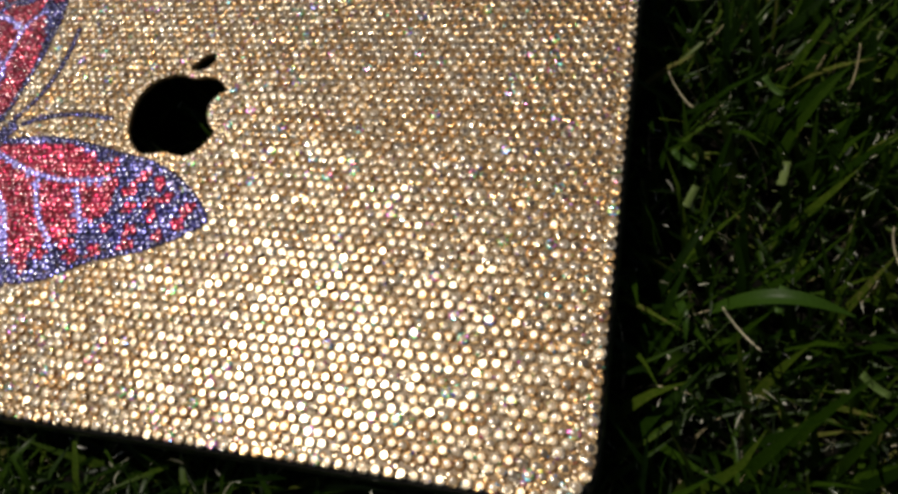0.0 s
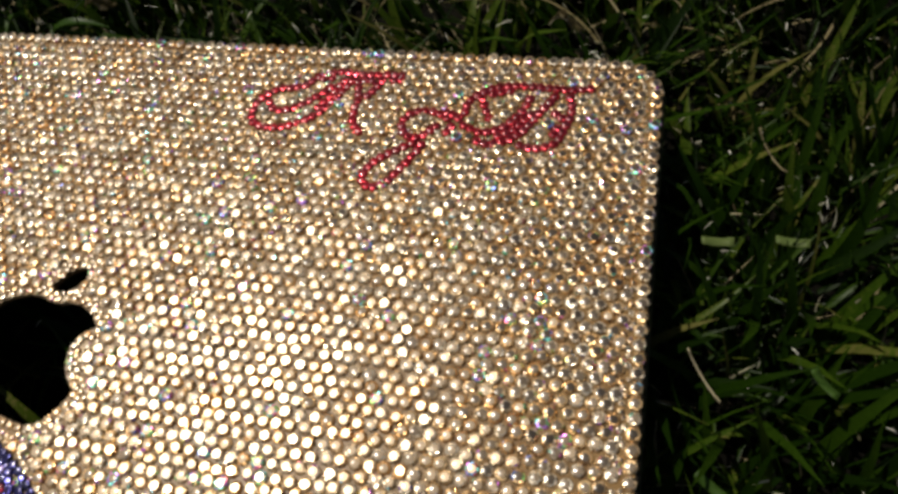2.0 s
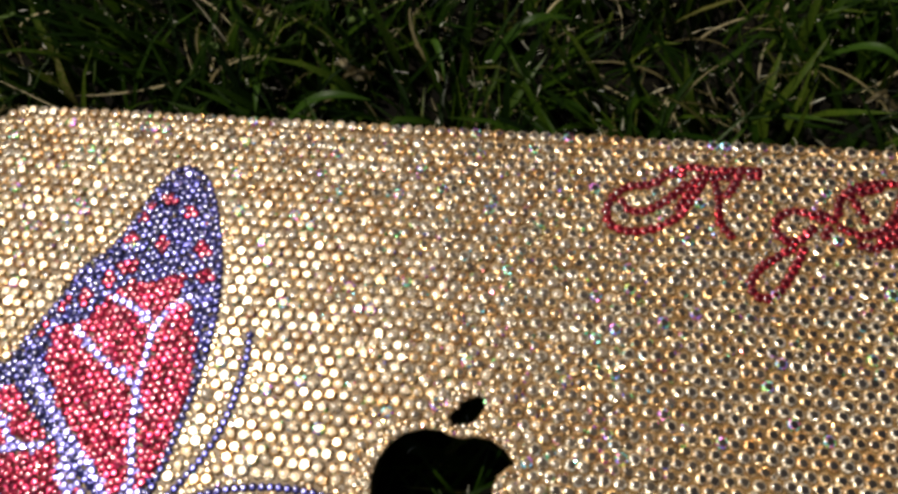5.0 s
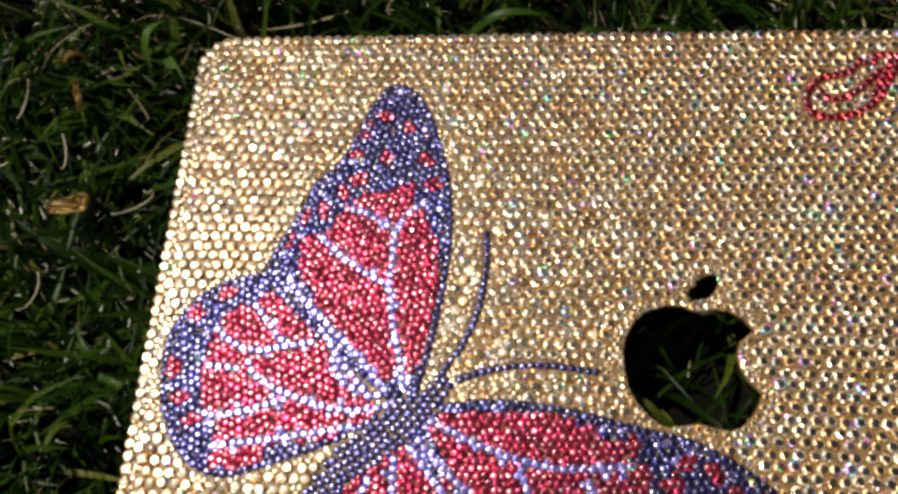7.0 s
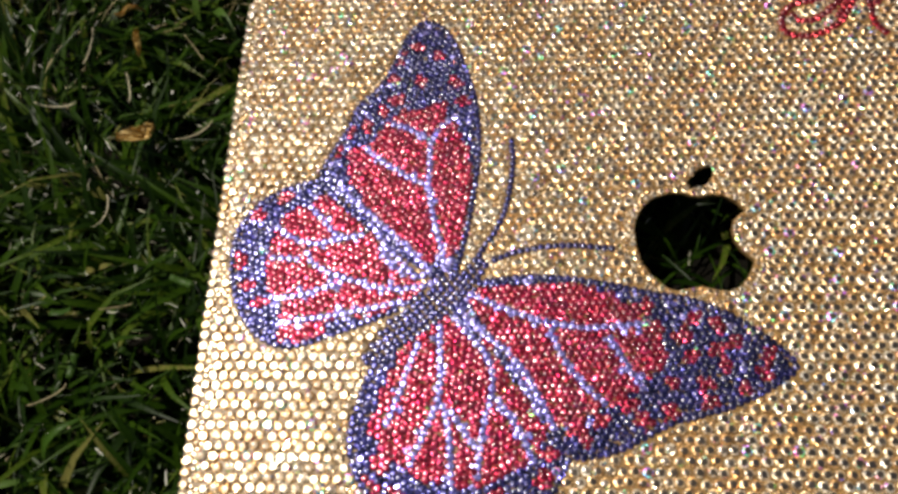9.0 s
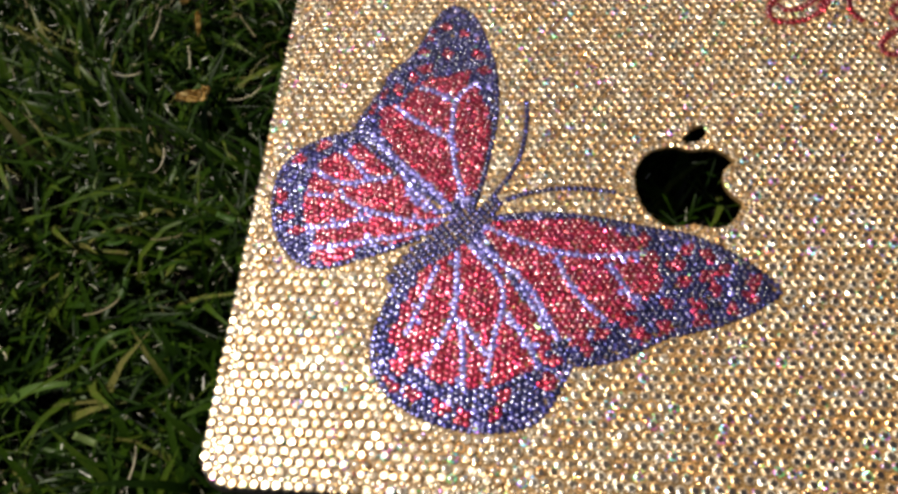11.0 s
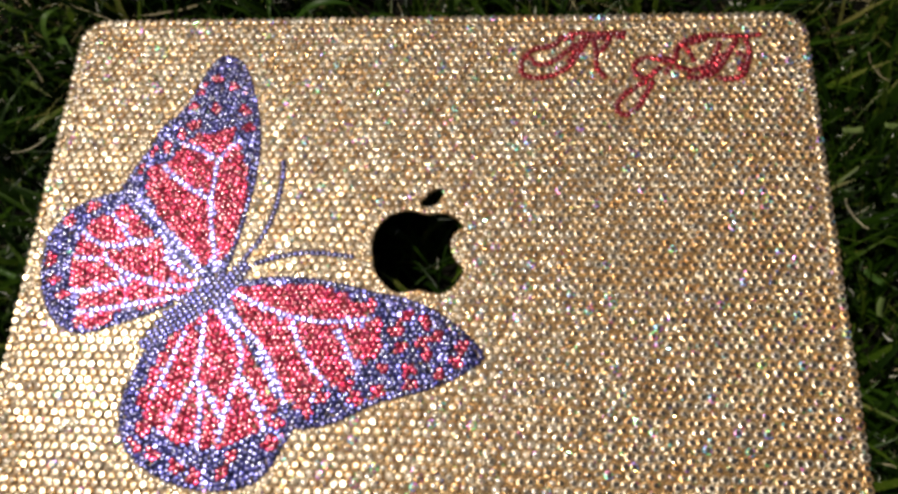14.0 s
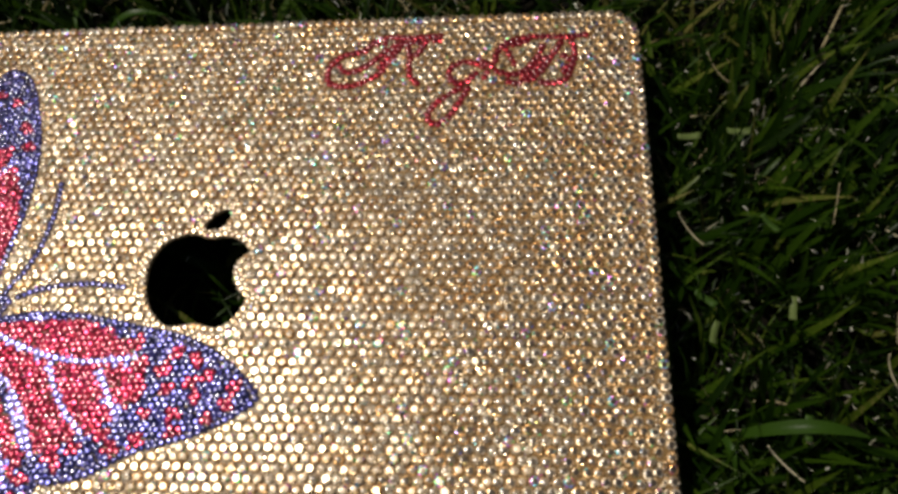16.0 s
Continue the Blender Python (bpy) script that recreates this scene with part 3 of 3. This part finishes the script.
def around(loop, out):
    """A row of small stones along an opening, set back from its edge."""
    p = along(loop + loop[:1], 2.3)
    q = np.roll(p, -1, axis=0) - np.roll(p, 1, axis=0)
    normal = np.c_[q[:, 1], -q[:, 0]] / np.hypot(q[:, 0], q[:, 1])[:, None]
    turn = np.sign(np.sum(np.cross(p - p.mean(axis=0), q)))
    return p + normal * turn * out


small = np.vstack([around(LOGO, 1.15), around(LEAF, 1.15)])
small = small[~inside(small, LOGO) & ~inside(small, LEAF)]
small = spaced(small, taken, 1.85)
field = lattice(-W * 500 + 3, W * 500 - 3, -H * 500 + 3, H * 500 - 3, PITCH, 0.32)
outer = [(x * 1000, y * 1000) for x, y in rounded(W - 0.0052, H - 0.0052, CORNER - 0.002)]
blocked = inside(field, LOGO) | inside(field, LEAF) | ~inside(field, outer)
for outline, _ in WINGS.values():
    blocked |= inside(field, outline)
field = field[~blocked]
field = field[away(field, edge, 2.75)]
field = field[away(field, taken, 2.3) & away(field, small, 2.45)]
big = np.vstack([edge, field])
gaps = lattice(-W * 500 + 2, W * 500 - 2, -H * 500 + 2, H * 500 - 2, 0.6, 0.15, turn=0.2)
blocked = inside(gaps, [(x * 1.04, y * 1.04 - 0.2) for x, y in LOGO]) | inside(gaps, LEAF) | ~inside(gaps, outer)
gaps = gaps[~blocked]
gaps = gaps[away(gaps, taken, 1.7)]
gaps = gaps[away(gaps, big, 2.12)]
gaps = spaced(gaps, small, 1.45)
small_size = np.r_[np.full(len(small), 1.12), np.full(len(gaps), 0.85)]
small = np.vstack([small, gaps])

# The stretch of the field that is passed nearest is built stone by stone.
near = (big[:, 0] > 58) & (big[:, 0] < 116) & (big[:, 1] > -14) & (big[:, 1] < 42)
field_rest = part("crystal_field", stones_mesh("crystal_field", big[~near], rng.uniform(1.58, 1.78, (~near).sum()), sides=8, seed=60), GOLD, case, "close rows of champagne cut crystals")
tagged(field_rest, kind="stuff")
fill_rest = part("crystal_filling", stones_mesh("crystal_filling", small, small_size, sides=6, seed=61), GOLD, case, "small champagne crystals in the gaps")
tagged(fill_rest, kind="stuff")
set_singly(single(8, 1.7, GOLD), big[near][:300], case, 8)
if len(big[near]) > 300:
    rest = part("crystal_patch", stones_mesh("crystal_patch", big[near][300:], 1.7, sides=8, seed=63), GOLD, case)
    tagged(rest, kind="stuff")

# ---- lawn ----
def blades(name, count, length, width, rise, fall, seed, box=(-0.42, 0.4, -0.26, 0.38), material=GRASS, lift=(0.0, 0.0), segments=4, below_share=0.3):
    """Grass blades as one mesh: each a folded, tapering strip that rises from the soil and bends over."""
    rng = np.random.default_rng(seed)
    x0, x1, y0, y1 = box
    x, y = rng.uniform(x0, x1, count), rng.uniform(y0, y1, count)
    under = (abs(x) < W / 2 - 0.01) & (abs(y) < H / 2 - 0.01)
    # under the case only round the opening
    keep = ~under | ((np.hypot(x - 0.01, y) < 0.045) & (rng.random(count) < below_share))
    # the lawn is thinner to the east of the case and behind it
    near = np.clip((0.6 - np.maximum(abs(x), abs(y))) / 0.25, 0, 1)
    bare = 0.15 * np.clip((x - 0.13) / 0.05, 0, 1) + 0.25 * np.clip((y - 0.1) / 0.04, 0, 1)
    keep &= rng.random(count) > bare * near
    x, y, near = x[keep], y[keep], near[keep]
    n = len(x)
    z = ground_height(x, y) - 0.001 + rng.uniform(*lift, n)
    size = rng.uniform(*length, n)
    wide = rng.uniform(*width, n)
    # neighbours lean alike
    head = 2.2 * np.sin(31 * x + 3 * np.sin(17 * y)) + 2.0 * np.sin(27 * y + 2 * np.sin(23 * x)) + rng.normal(0, 1.1, n)
    a0, a1 = np.radians(rng.uniform(*rise, n)), np.radians(rng.uniform(*fall, n))
    # tufts to the east and behind stand more upright
    upright = 0.85 * np.clip((x - 0.13) / 0.05, 0, 1) * (1 - 0.5 * np.clip(y / 0.08, 0, 1)) + 0.45 * np.clip((y - 0.1) / 0.04, 0, 1)
    upright = np.minimum(upright, 0.85) * near * (lift[1] == 0.0)
    head = head + upright * rng.uniform(-3.0, 3.0, n)
    a0, a1 = a0 + (1.45 - a0) * upright, a1 + (1.0 - a1) * upright
    veer = rng.normal(0, 0.5, n)
    px, py, pz = x.copy(), y.copy(), z.copy()
    rings = []
    for s in range(segments + 1):
        t = s / segments
        h = head + veer * t
        bend = a0 + (a1 - a0) * t
        w = wide * (0.75 + 0.9 * t - 1.62 * t * t) / 2
        sx, sy = -np.sin(h), np.cos(h)
        fold = 0.35 * w
        for o, up in ((-1, 1), (0, 0), (1, 1)):
            rings.append(np.stack([px + o * w * sx, py + o * w * sy, pz + up * fold], axis=1))
        step = size / segments
        px, py, pz = px + step * np.cos(bend) * np.cos(h), py + step * np.cos(bend) * np.sin(h), pz + step * np.sin(bend)
        pz = np.maximum(pz, ground_height(px, py) + 0.001)
    verts = np.stack(rings, axis=1)
    # nothing stands up through the case
    below = (abs(verts[:, :, 0]) < W / 2 + 0.0025) & (abs(verts[:, :, 1]) < H / 2 + 0.0025)
    verts[:, :, 2] = np.where(below, np.minimum(verts[:, :, 2], -0.0125), verts[:, :, 2])
    per = 3 * (segments + 1)
    ring = np.array([(3 * s + o, 3 * s + o + 1, 3 * s + o + 4, 3 * s + o + 3) for s in range(segments) for o in (0, 1)])
    faces = (ring[None] + per * np.arange(n)[:, None, None]).reshape(-1, 4)
    mesh = bpy.data.meshes.new(name)
    mesh.from_pydata(verts.reshape(-1, 3).tolist(), [], faces.tolist())
    mesh.polygons.foreach_set("use_smooth", np.ones(len(faces), bool))
    mesh.materials.append(material)
    return new(name, mesh)


tagged(blades("grass", 12500, (0.028, 0.058), (0.002, 0.0046), (40, 88), (-35, 40), 11), "matted dark green lawn grass lit by the sun", "grass", kind="stuff")
# the lawn goes on around, coarser
for seed, (count, box) in enumerate(((11000, (-1.6, -0.42, -1.0, 1.4)), (11000, (0.4, 1.6, -1.0, 1.4)), (3600, (-0.42, 0.4, 0.38, 1.4)), (2600, (-0.42, 0.4, -1.0, -0.26)))):
    tagged(blades("grass", count, (0.035, 0.065), (0.004, 0.008), (40, 80), (-35, 30), 15 + seed, box=box, segments=3), "dark green lawn grass around the case", "grass", kind="stuff")
tagged(blades("fine_grass", 16000, (0.02, 0.05), (0.0007, 0.0018), (30, 88), (-40, 50), 12, below_share=0.8), "fine dark green grass blades between the broad ones", "grass", kind="stuff")
tagged(blades("fine_grass", 2600, (0.012, 0.032), (0.0008, 0.0022), (5, 50), (-40, 20), 19, box=(0.15, 0.33, -0.17, 0.2), lift=(0.0, 0.012), below_share=0.0),
       "matted dark green thatch low in the lawn beside the case", "grass", kind="stuff")
tagged(blades("dry_grass", 2600, (0.012, 0.035), (0.0004, 0.0012), (5, 60), (-30, 20), 13, material=STRAW, below_share=0.08), "thin dry straw caught in the lawn", "dry grass", kind="stuff")

STEM = leafy("dead_stem", [(0.0, (0.06, 0.05, 0.018)), (0.5, (0.17, 0.14, 0.06)), (1.0, (0.4, 0.34, 0.19))], rough=0.5)
tagged(blades("dry_stems", 330, (0.012, 0.04), (0.0004, 0.0013), (0, 50), (-35, 15), 17, box=(-0.24, 0.26, 0.1, 0.22), material=STEM, lift=(0.002, 0.026), segments=7, below_share=0.0),
       "thin straw-coloured dead stems tangled in the lawn behind the case", "dry grass", kind="stuff")
# mown bits, made whiter and more numerous to stand in for sun glints
PALE = leafy("pale_glint_bits", [(0.0, (0.14, 0.13, 0.07)), (0.5, (0.42, 0.41, 0.31)), (1.0, (0.78, 0.77, 0.68))], rough=0.3)
tagged(blades("grass_bits", 7000, (0.0012, 0.006), (0.0002, 0.0006), (-10, 60), (-50, 40), 14, material=PALE, segments=3, lift=(0.01, 0.032), below_share=0.3),
       "tiny pale mown-grass bits and stand-in sun glints caught among the blades", "grass bits", kind="stuff")


def broad_blade(start, end, width, height, arch, label="broad green grass blade bent over the lawn"):
    """A single broad blade of grass with a keel, bowed from its root to its tip."""
    (x0, y0), (x1, y1) = start, end
    n, heading = 12, math.atan2(y1 - y0, x1 - x0)
    sx, sy = -math.sin(heading), math.cos(heading)
    bm = bmesh.new()
    rows = []
    for thick in (0.0, -0.00025):
        row = []
        for i in range(n + 1):
            t = i / n
            w = width / 2 * (0.55 + 1.5 * t - 2.0 * t * t + 0.02)
            z = height + arch * math.sin(math.pi * (0.15 + 0.8 * t)) - 0.012 * (1 - t) ** 3 + thick
            cx, cy = x0 + (x1 - x0) * t + sx * 0.0015 * math.sin(3 * t), y0 + (y1 - y0) * t + sy * 0.0015 * math.sin(3 * t)
            row.append([bm.verts.new((cx + sx * w * o, cy + sy * w * o, z + 0.3 * w * abs(o))) for o in (-1, -0.4, 0, 0.4, 1)])
        rows.append(row)
    for row, flip in zip(rows, (False, True)):
        for i in range(n):
            for o in range(4):
                f = (row[i][o], row[i + 1][o], row[i + 1][o + 1], row[i][o + 1])
                bm.faces.new(f[::-1] if flip else f)
    mesh = bpy.data.meshes.new("broad_grass")
    bm.to_mesh(mesh)
    bm.free()
    mesh.polygons.foreach_set("use_smooth", np.ones(len(mesh.polygons), bool))
    mesh.materials.append(BROAD)
    tagged(new("broad_grass", mesh), label, "grass", "broad blades")


BROAD = leafy("broad_blade_green", [(0.0, (0.02, 0.05, 0.004)), (0.5, (0.035, 0.078, 0.008)), (1.0, (0.075, 0.13, 0.024))], rough=0.4)
broad_blade((0.1785, -0.0435), (0.2136, -0.046), 0.0052, -0.018, 0.006)
broad_blade((-0.1801, 0.1052), (-0.1733, 0.1213), 0.0038, -0.012, 0.004, "pale green broad grass blade beside the case")
broad_blade((-0.1762, 0.111), (-0.1597, 0.0911), 0.0042, -0.014, 0.006, "pale green broad grass blade beside the case")
broad_blade((0.0, 0.149), (0.027, 0.1603), 0.0046, -0.016, 0.006)
broad_blade((-0.0692, 0.12), (-0.038, 0.1251), 0.0042, -0.018, 0.005)
broad_blade((0.1105, 0.156), (0.1325, 0.1445), 0.004, -0.016, 0.005)
broad_blade((-0.206, -0.0665), (-0.1885, -0.052), 0.003, -0.012, 0.005)
broad_blade((-0.2374, -0.0823), (-0.2043, -0.0711), 0.0044, -0.016, 0.006)
broad_blade((0.1657, -0.041), (0.1712, -0.058), 0.003, -0.016, 0.005)
broad_blade((-0.0235, 0.1535), (-0.014, 0.1312), 0.0026, -0.014, 0.006)
broad_blade((-0.0796, 0.1335), (-0.0756, 0.117), 0.003, -0.016, 0.004)
broad_blade((-0.2775, -0.0331), (-0.2582, -0.0188), 0.0034, -0.014, 0.005)


def strip(name, length, width, curl, fold, segments=6, ragged=0.15, seed=1):
    """A cut piece of grass: a slightly folded and curled strip with some thickness and uneven ends."""
    rng = random.Random(seed)
    bm = bmesh.new()
    top, low = [], []
    for s in range(segments + 1):
        t = s / segments - 0.5
        w = width / 2 * (1 - ragged * rng.random())
        bend = curl * t
        cx, cz = length * t * (1 - 0.3 * bend * bend), length * (0.5 * curl * t * t)
        top.append([bm.verts.new((cx + rng.uniform(-1, 1) * ragged * width * 0.3, o * w, cz + abs(o) * fold * w + 0.0002)) for o in (-1, 0, 1)])
        low.append([bm.verts.new((v.co.x, v.co.y, v.co.z - 0.0003)) for v in top[-1]])
    for s in range(segments):
        for o in (0, 1):
            bm.faces.new((top[s][o], top[s + 1][o], top[s + 1][o + 1], top[s][o + 1]))
            bm.faces.new((low[s][o], low[s][o + 1], low[s + 1][o + 1], low[s + 1][o]))
        bm.faces.new((top[s][0], low[s][0], low[s + 1][0], top[s + 1][0]))
        bm.faces.new((top[s][2], top[s + 1][2], low[s + 1][2], low[s][2]))
    for ends in ((top[0], low[0]), (top[-1], low[-1])):
        for o in (0, 1):
            bm.faces.new((ends[0][o], ends[0][o + 1], ends[1][o + 1], ends[1][o]))
    bmesh.ops.recalc_face_normals(bm, faces=bm.faces[:])
    mesh = bpy.data.meshes.new(name)
    bm.to_mesh(mesh)
    bm.free()
    mesh.polygons.foreach_set("use_smooth", np.ones(len(mesh.polygons), bool))
    return mesh


def litter(name, mesh, material, spots, label, category, group):
    mesh.materials.append(material)
    first = None
    for x, y, z, tilt, lean, turn in spots:
        m = pose(x, y, z, tilt, lean, turn)
        if first is None:
            first = new(name, mesh)
            first.matrix_basis = m
            tagged(first, label, category, group)
        else:
            copy_thing(first, m)


def scattered(count, seed, low, high):
    rng = random.Random(seed)
    out = []
    while len(out) < count:
        x, y = rng.uniform(-0.32, 0.28), rng.uniform(-0.17, 0.24)
        if abs(x) > W / 2 + 0.016 or abs(y) > H / 2 + 0.016:
            out.append((x, y, rng.uniform(low, high), rng.uniform(-25, 25), rng.uniform(-25, 25), rng.uniform(0, 360)))
    return out


litter("grass_clipping", strip("grass_clipping", 0.0085, 0.0025, 0.9, 0.3, seed=2), CLIPPED,
       [(0.168, 0.058, -0.012, 8, 5, 5), (0.187, 0.062, -0.016, 5, -8, -8), (-0.091, -0.127, -0.012, 10, -6, 25), (0.168, -0.002, -0.014, 6, 10, -35), (-0.166, -0.007, -0.012, 5, 5, -20)]
       + scattered(30, 31, -0.02, -0.01), "pale green cut grass clipping lying on the lawn", "grass clipping", "clippings on the lawn")
litter("straw", strip("straw", 0.017, 0.00045, 1.5, 0.1, segments=9, seed=3), STRAW,
       [(0.166, 0.024, -0.017, 5, 10, -55), (-0.176, -0.1, -0.008, 8, -12, 80), (-0.2, -0.046, -0.008, 4, -8, 28), (0.181, 0.086, -0.012, 4, 8, -60), (-0.226, 0.105, -0.018, 10, 5, 70), (-0.1955, 0.0655, -0.008, 6, 6, 105), (-0.173, 0.084, -0.009, 5, 4, -52), (-0.168, 0.048, -0.009, 5, 4, 32)]
       + scattered(46, 32, -0.02, -0.008), "thin bleached straw lying on the grass", "straw", "straws on the lawn")


def dry_leaf(name, length, width, seed):
    rng = random.Random(seed)
    bm = bmesh.new()
    rows, n, m = [], 10, 4
    for layer in (0.0, -0.0003):
        grid = []
        for i in range(n + 1):
            t = i / n
            w = width * math.sin(math.pi * (0.04 + 0.92 * t)) ** 0.8 * (1 + 0.15 * math.sin(9 * t + seed))
            grid.append([bm.verts.new((length * (t - 0.5), w * o / m, layer + 0.7 * w * abs(o / m) ** 1.4 + 0.0025 * math.sin(6 * t + seed) + 0.0006 * math.sin(17 * t + 2 * o) + (rng.uniform(-1, 1) * 0.0012 if layer == 0 else 0)))
                         for o in range(-m, m + 1)])
        rows.append(grid)
    for grid, flip in zip(rows, (False, True)):
        for i in range(n):
            for o in range(2 * m):
                f = (grid[i][o], grid[i + 1][o], grid[i + 1][o + 1], grid[i][o + 1])
                bm.faces.new(f[::-1] if flip else f)
    mesh = bpy.data.meshes.new(name)
    bm.to_mesh(mesh)
    bm.free()
    return mesh


litter("dry_leaf", dry_leaf("dry_leaf", 0.0145, 0.003, 1), YELLOW, [(-0.1895, 0.0485, -0.0085, 10, -10, 18)],
       "curled yellow dry leaf lying on the grass", "leaf", "dry leaves")
litter("dry_leaf", dry_leaf("narrow_leaf", 0.012, 0.0011, 4), YELLOW, [(-0.198, 0.0905, -0.0095, 14, -6, 98), (-0.205, 0.106, -0.011, 6, 8, 10)],
       "narrow orange-yellow dead blade caught in the grass", "leaf", "dry leaves")
litter("dry_leaf", dry_leaf("pale_blade", 0.011, 0.0014, 6), STRAW, [(-0.0425, 0.1325, -0.013, 12, 8, 25), (-0.046, 0.134, -0.013, 4, 12, -20), (0.1225, 0.131, -0.013, -10, 6, 0)],
       "pale bleached dead blade caught in the grass", "leaf", "dry leaves")
litter("brown_leaf", dry_leaf("brown_leaf", 0.019, 0.0065, 2), BROWN, [(0.178, 0.157, -0.016, 25, 6, 10), (0.2, 0.157, -0.014, -18, 35, 60)],
       "crumpled brown dead leaf lying on the grass", "leaf", "dry leaves")
